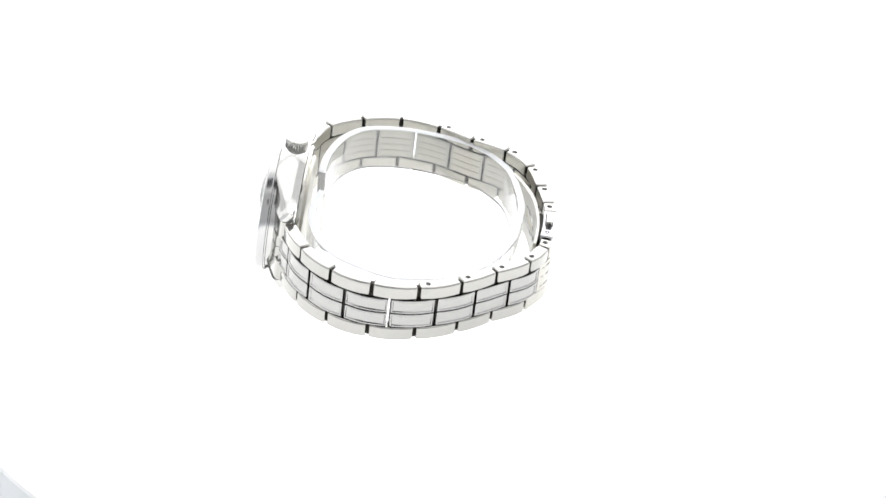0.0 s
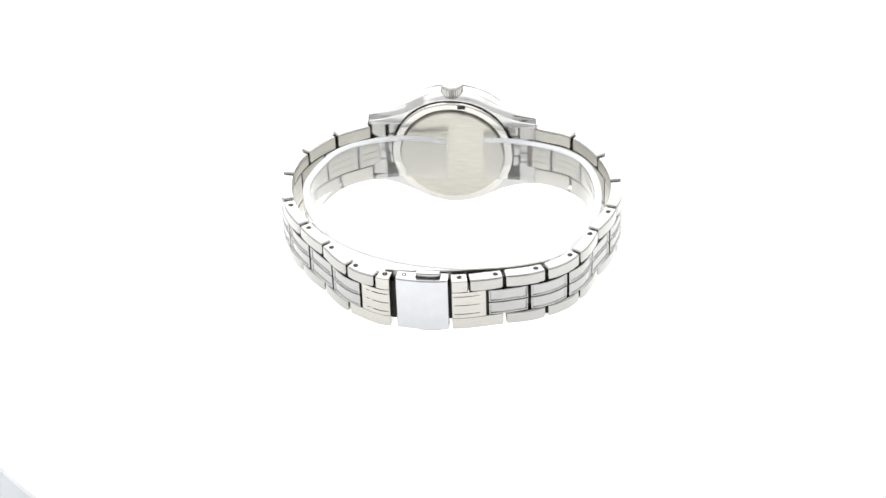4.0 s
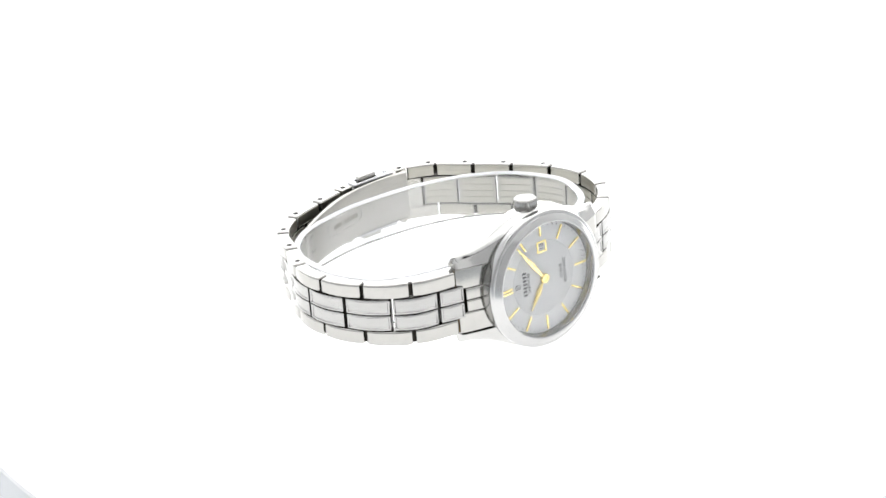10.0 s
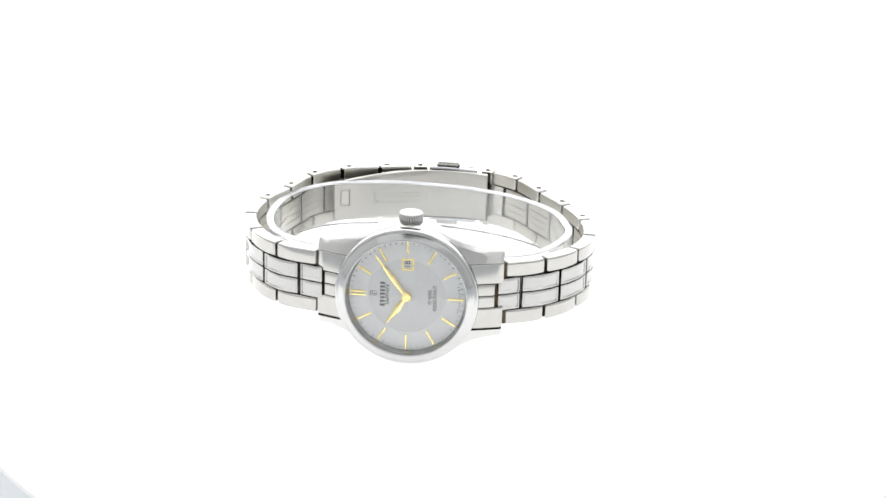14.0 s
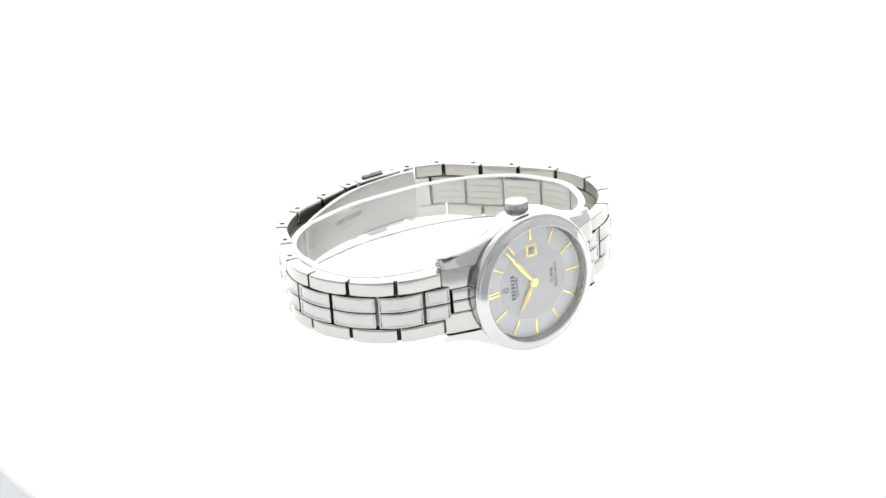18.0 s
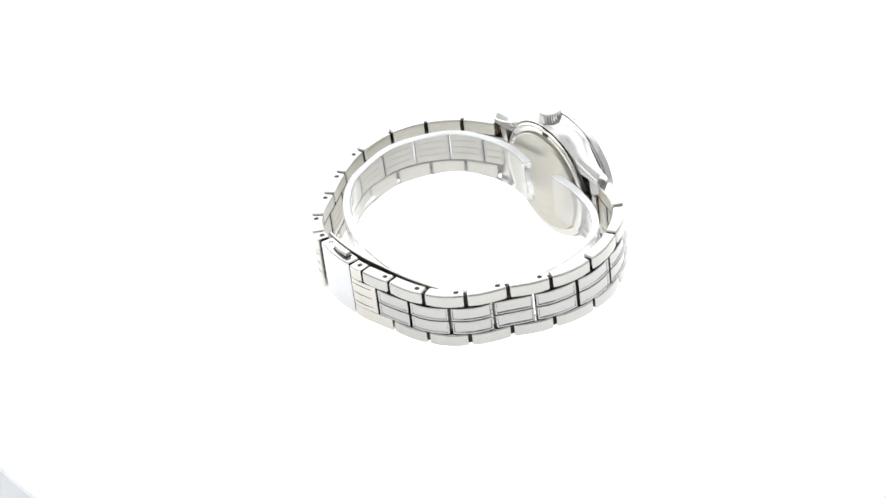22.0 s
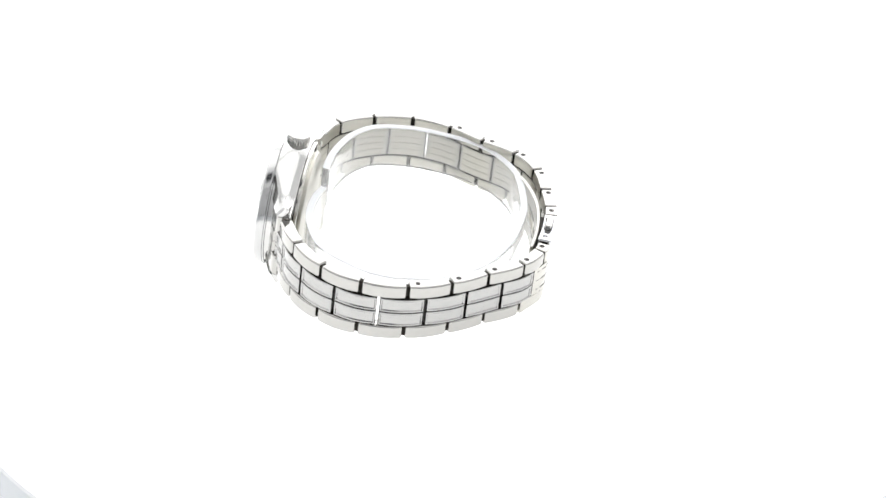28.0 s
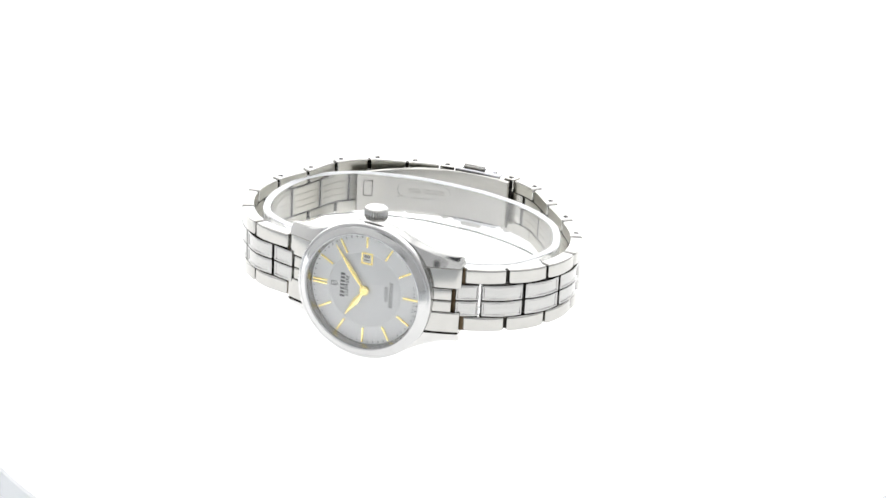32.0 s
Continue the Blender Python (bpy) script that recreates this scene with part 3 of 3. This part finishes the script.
def dial():
    bm = bmesh.new()
    lathe(bm, [(0, DIAL_Z - 0.3), (11.7, DIAL_Z - 0.3), (11.7, DIAL_Z), (7.72, DIAL_Z), (7.68, DIAL_Z - 0.06), (0, DIAL_Z - 0.06)], CASE, 128)
    d = part("dial", bm, DIAL, watch, "silver grey dial with gold bar markers")
    bm = bmesh.new()
    lathe(bm, [(7.6, DIAL_Z - 0.04), (7.56, DIAL_Z + 0.004), (0, DIAL_Z + 0.004)], CASE, 96)
    part("dial_centre", bm, DIAL_MID, d, "finely waved grey dial centre")
    for h in range(1, 13):
        spec = [0.33, -0.33] if h == 12 else [0.0]
        for s in spec:
            bm = bmesh.new()
            bar_on_dial(bm, h * 30, 8.8 if h == 3 else 8.0, 11.0, 0.36, DIAL_Z, DIAL_Z + 0.28, s)
            part("hour_marker", bm, GOLD, d, "slim gold hour marker")
    for k in range(60):
        if k % 5:
            bm = bmesh.new()
            bar_on_dial(bm, k * 6, 10.7, 11.0, 0.17, DIAL_Z, DIAL_Z + 0.02, 0, 0)
            part("minute_dot", bm, INK, d)
    bm = bmesh.new()
    u, w = 0.12, 6.55
    for du, dw, sx, sy in ((0, 1.02, 2.4, 0.34), (0, -1.02, 2.4, 0.34), (1.03, 0, 0.34, 1.7), (-1.03, 0, 0.34, 1.7)):
        box(bm, CASE @ frame_at(u + du, w + dw, DIAL_Z + 0.1), sx, sy, 0.24, 0.05, 1)
    part("date_frame", bm, GOLD, d, "square gold date window frame")
    bm = bmesh.new()
    box(bm, CASE @ frame_at(u, w, DIAL_Z + 0.01), 1.75, 1.75, 0.02)
    part("date_disc", bm, DATE_DISC, d)
    writing("18", u, w, 1.5, PALE_INK, d, "date_number")
    for k in range(9):
        if k != 4:
            bm = bmesh.new()
            bar_on_dial(bm, 180 + (k - 4) * 3.6, 10.15, 10.45, 0.13, DIAL_Z, DIAL_Z + 0.02, 0, 0)
            part("lettering_bar", bm, PALE_INK, d, "tiny bar of lettering")
    # maker's emblem and name as plain shapes
    bm = bmesh.new()
    for du, dw, sx, sy in ((0, 0.42, 1.2, 0.12), (0, -0.42, 1.2, 0.12), (-0.6, 0, 0.14, 0.9), (0.6, 0, 0.14, 0.5), (-0.25, 0.08, 0.12, 0.5), (0.1, -0.12, 0.8, 0.14)):
        box(bm, CASE @ frame_at(-6.5 + du, 0.1 + dw, DIAL_Z + 0.02), sx, sy, 0.02)
    part("emblem", bm, INK, d, "small grey emblem")
    for k in range(7):
        bm = bmesh.new()
        box(bm, CASE @ frame_at(-4.75, -2.15 + 0.75 * k, DIAL_Z + 0.02), 0.95, 0.48, 0.02)
        part("lettering_bar", bm, INK, d, "short grey bar of lettering")
    writing("SAPPHIRE", -3.75, 0.1, 1.02, PALE_INK, d)
    writing("10 BAR", 4.5, 0.0, 1.05, PALE_INK, d)
    writing("RESISTANT", 5.5, 0.0, 1.08, PALE_INK, d)
    return d


def pointer(name, deg, length, width, z, tail):
    d = way(deg)
    m = CASE @ frame_at(0, 0, z) @ Matrix.Rotation(math.atan2(d.y, d.x), 4, "Z")
    bm = bmesh.new()
    prof = [(-tail, 0.18), (0.3, 0.26), (1.2, 0.3), (length * 0.42, width / 2), (length - 0.15, 0.1), (length, 0.03)]
    rows = []
    for x, h in prof:
        rows.append([bm.verts.new(m @ Vector((x * MM, s * h * MM, q * MM))) for s, q in ((-1, 0), (0, 0.13), (1, 0), (0, -0.08))])
    for a, b in zip(rows, rows[1:]):
        for k in range(4):
            j = (k + 1) % 4
            bm.faces.new((a[k], a[j], b[j], b[k]))
    bm.faces.new(rows[0])
    bm.faces.new(rows[-1][::-1])
    return part(name, bm, GOLD, watch, "gold faceted leaf pointer", 15)


def pointer_set():
    pointer("hour_pointer", math.degrees(math.atan2(-5.8, 3.86)), 7.0, 1.3, 0.16, 0.3)
    pointer("minute_pointer", math.degrees(math.atan2(8.35, 6.35)), 10.5, 1.0, 0.36, 0.3)
    bm = bmesh.new()
    lathe(bm, [(0.45, -0.15), (0.92, 0.05), (0.97, 0.5), (0.85, 0.62), (0.5, 0.64), (0.42, 0.5), (0, 0.5)], CASE, 32)
    part("centre_cap", bm, GOLD, watch, "round gold centre cap")


case()
crown()
dial()
pointer_set()


# ---- the clear cuff inside the bracelet ----
CUFF = [(1.7, -23.6), (6.0, -24.7), (12.4, -25.0), (19.5, -23.3), (24.5, -20.5), (28.0, -15.5), (30.3, -9.0), (29.6, -3.0), (27.0, 3.9), (22.5, 9.0), (18.0, 12.2), (13.0, 14.6), (7.3, 16.4), (0.0, 17.5),
        (-6.0, 17.9), (-13.0, 17.0), (-19.5, 15.3), (-25.0, 11.3), (-28.4, 6.5), (-30.1, 0.0), (-30.4, -8.0), (-28.3, -15.5), (-24.5, -19.5), (-19.5, -22.0), (-12.5, -23.8), (-6.2, -24.3)]


def cuff_level(drop):
    """Height on the cuff, which hangs lower towards the clasp."""
    return lambda v: -0.65 - 0.057 * (v + 3.0) - drop


def cuff():
    bm = bmesh.new()
    prism(bm, strip_long(CUFF, 0.8), cuff_level(9.7), cuff_level(0.33), 0.3, 3)
    ob = new("display_cuff", link_mesh("display_cuff", bm, ACRYLIC))
    bm = bmesh.new()
    prism(bm, strip_long(CUFF, 0.74), cuff_level(0.31), cuff_level(0.0), 0.19, 3)
    part("sawn_edge", bm, SAWN, ob, "frosted white sawn edge")
    tagged(ob, "clear plastic display cuff holding the watch open", "display cuff")
    return ob


def strip_long(path, half):
    pts = []
    for i in range(len(path) - 1):
        q = [Vector(path[max(0, min(len(path) - 1, i + k))]) for k in (-1, 0, 1, 2)]
        for s in range(5):
            f = s / 5
            pts.append(0.5 * (2 * q[1] + (q[2] - q[0]) * f + (2 * q[0] - 5 * q[1] + 4 * q[2] - q[3]) * f * f + (3 * q[1] - q[0] - 3 * q[2] + q[3]) * f ** 3))
    pts.append(Vector(path[-1]))
    out, inn = [], []
    for i, p in enumerate(pts):
        t = pts[min(i + 1, len(pts) - 1)] - pts[max(i - 1, 0)]
        nrm = Vector((t.y, -t.x)).normalized()
        out.append(tuple(p + nrm * half))
        inn.append(tuple(p - nrm * half))
    return out + inn[::-1]


display_cuff = cuff()

# ---- the turning ----
LEAN = pose(-2.85 * MM, 0, (26.7 - 10.92) * MM, -6.59, 1.06, 0)
TURN = [(0, 268.05), (0.5, 256.78), (1, 244.77), (1.5, 233.25), (2, 221.23), (2.5, 209.61), (3, 197.94), (3.5, 187.8), (4.5, 166.18), (5.5, 143.05), (6, 131.03), (6.5, 119.86), (7, 108.1), (7.5, 96.53), (8, 84.7), (8.5, 73.65), (9, 62.44), (9.5, 51.73), (10, 41.78), (10.5, 32.66), (11, 24.1), (11.5, 16.81), (12, 10.14), (12.5, 4.69), (13, 0.0), (13.5, -3.54), (14, -5.24), (14.5, -4.55), (15, -1.87), (15.5, 2.44), (16, 7.84), (16.5, 13.73), (17, 20.77), (17.5, 28.42), (18, 37.46), (18.5, 47.31), (19, 58.15), (19.5, 69.46), (20, 81.44), (20.5, 93.01), (21, 104.87), (21.5, 116.2), (22, 127.16), (22.5, 138.42), (23, 150.01), (23.5, 161.21), (24, 172.58), (24.5, 183.88), (25, 195.98), (25.5, 206.62), (26.5, 230.01), (27.5, 253.45), (28, 264.16), (28.5, 275.03), (29, 286.56), (29.5, 297.61), (30, 308.07), (30.5, 317.44), (31, 326.13), (31.5, 333.38), (32, 340.59)]


def motions():
    for thing, rest in ((watch, LEAN), (display_cuff, LEAN), (turntable, None)):
        rows = [(t, Matrix.Rotation(radians(a), 4, "Z")) for t, a in TURN]
        walk(thing, [(t, m @ rest if rest else frame_at(4.7, 0, 0) @ m) for t, m in rows])


motions()
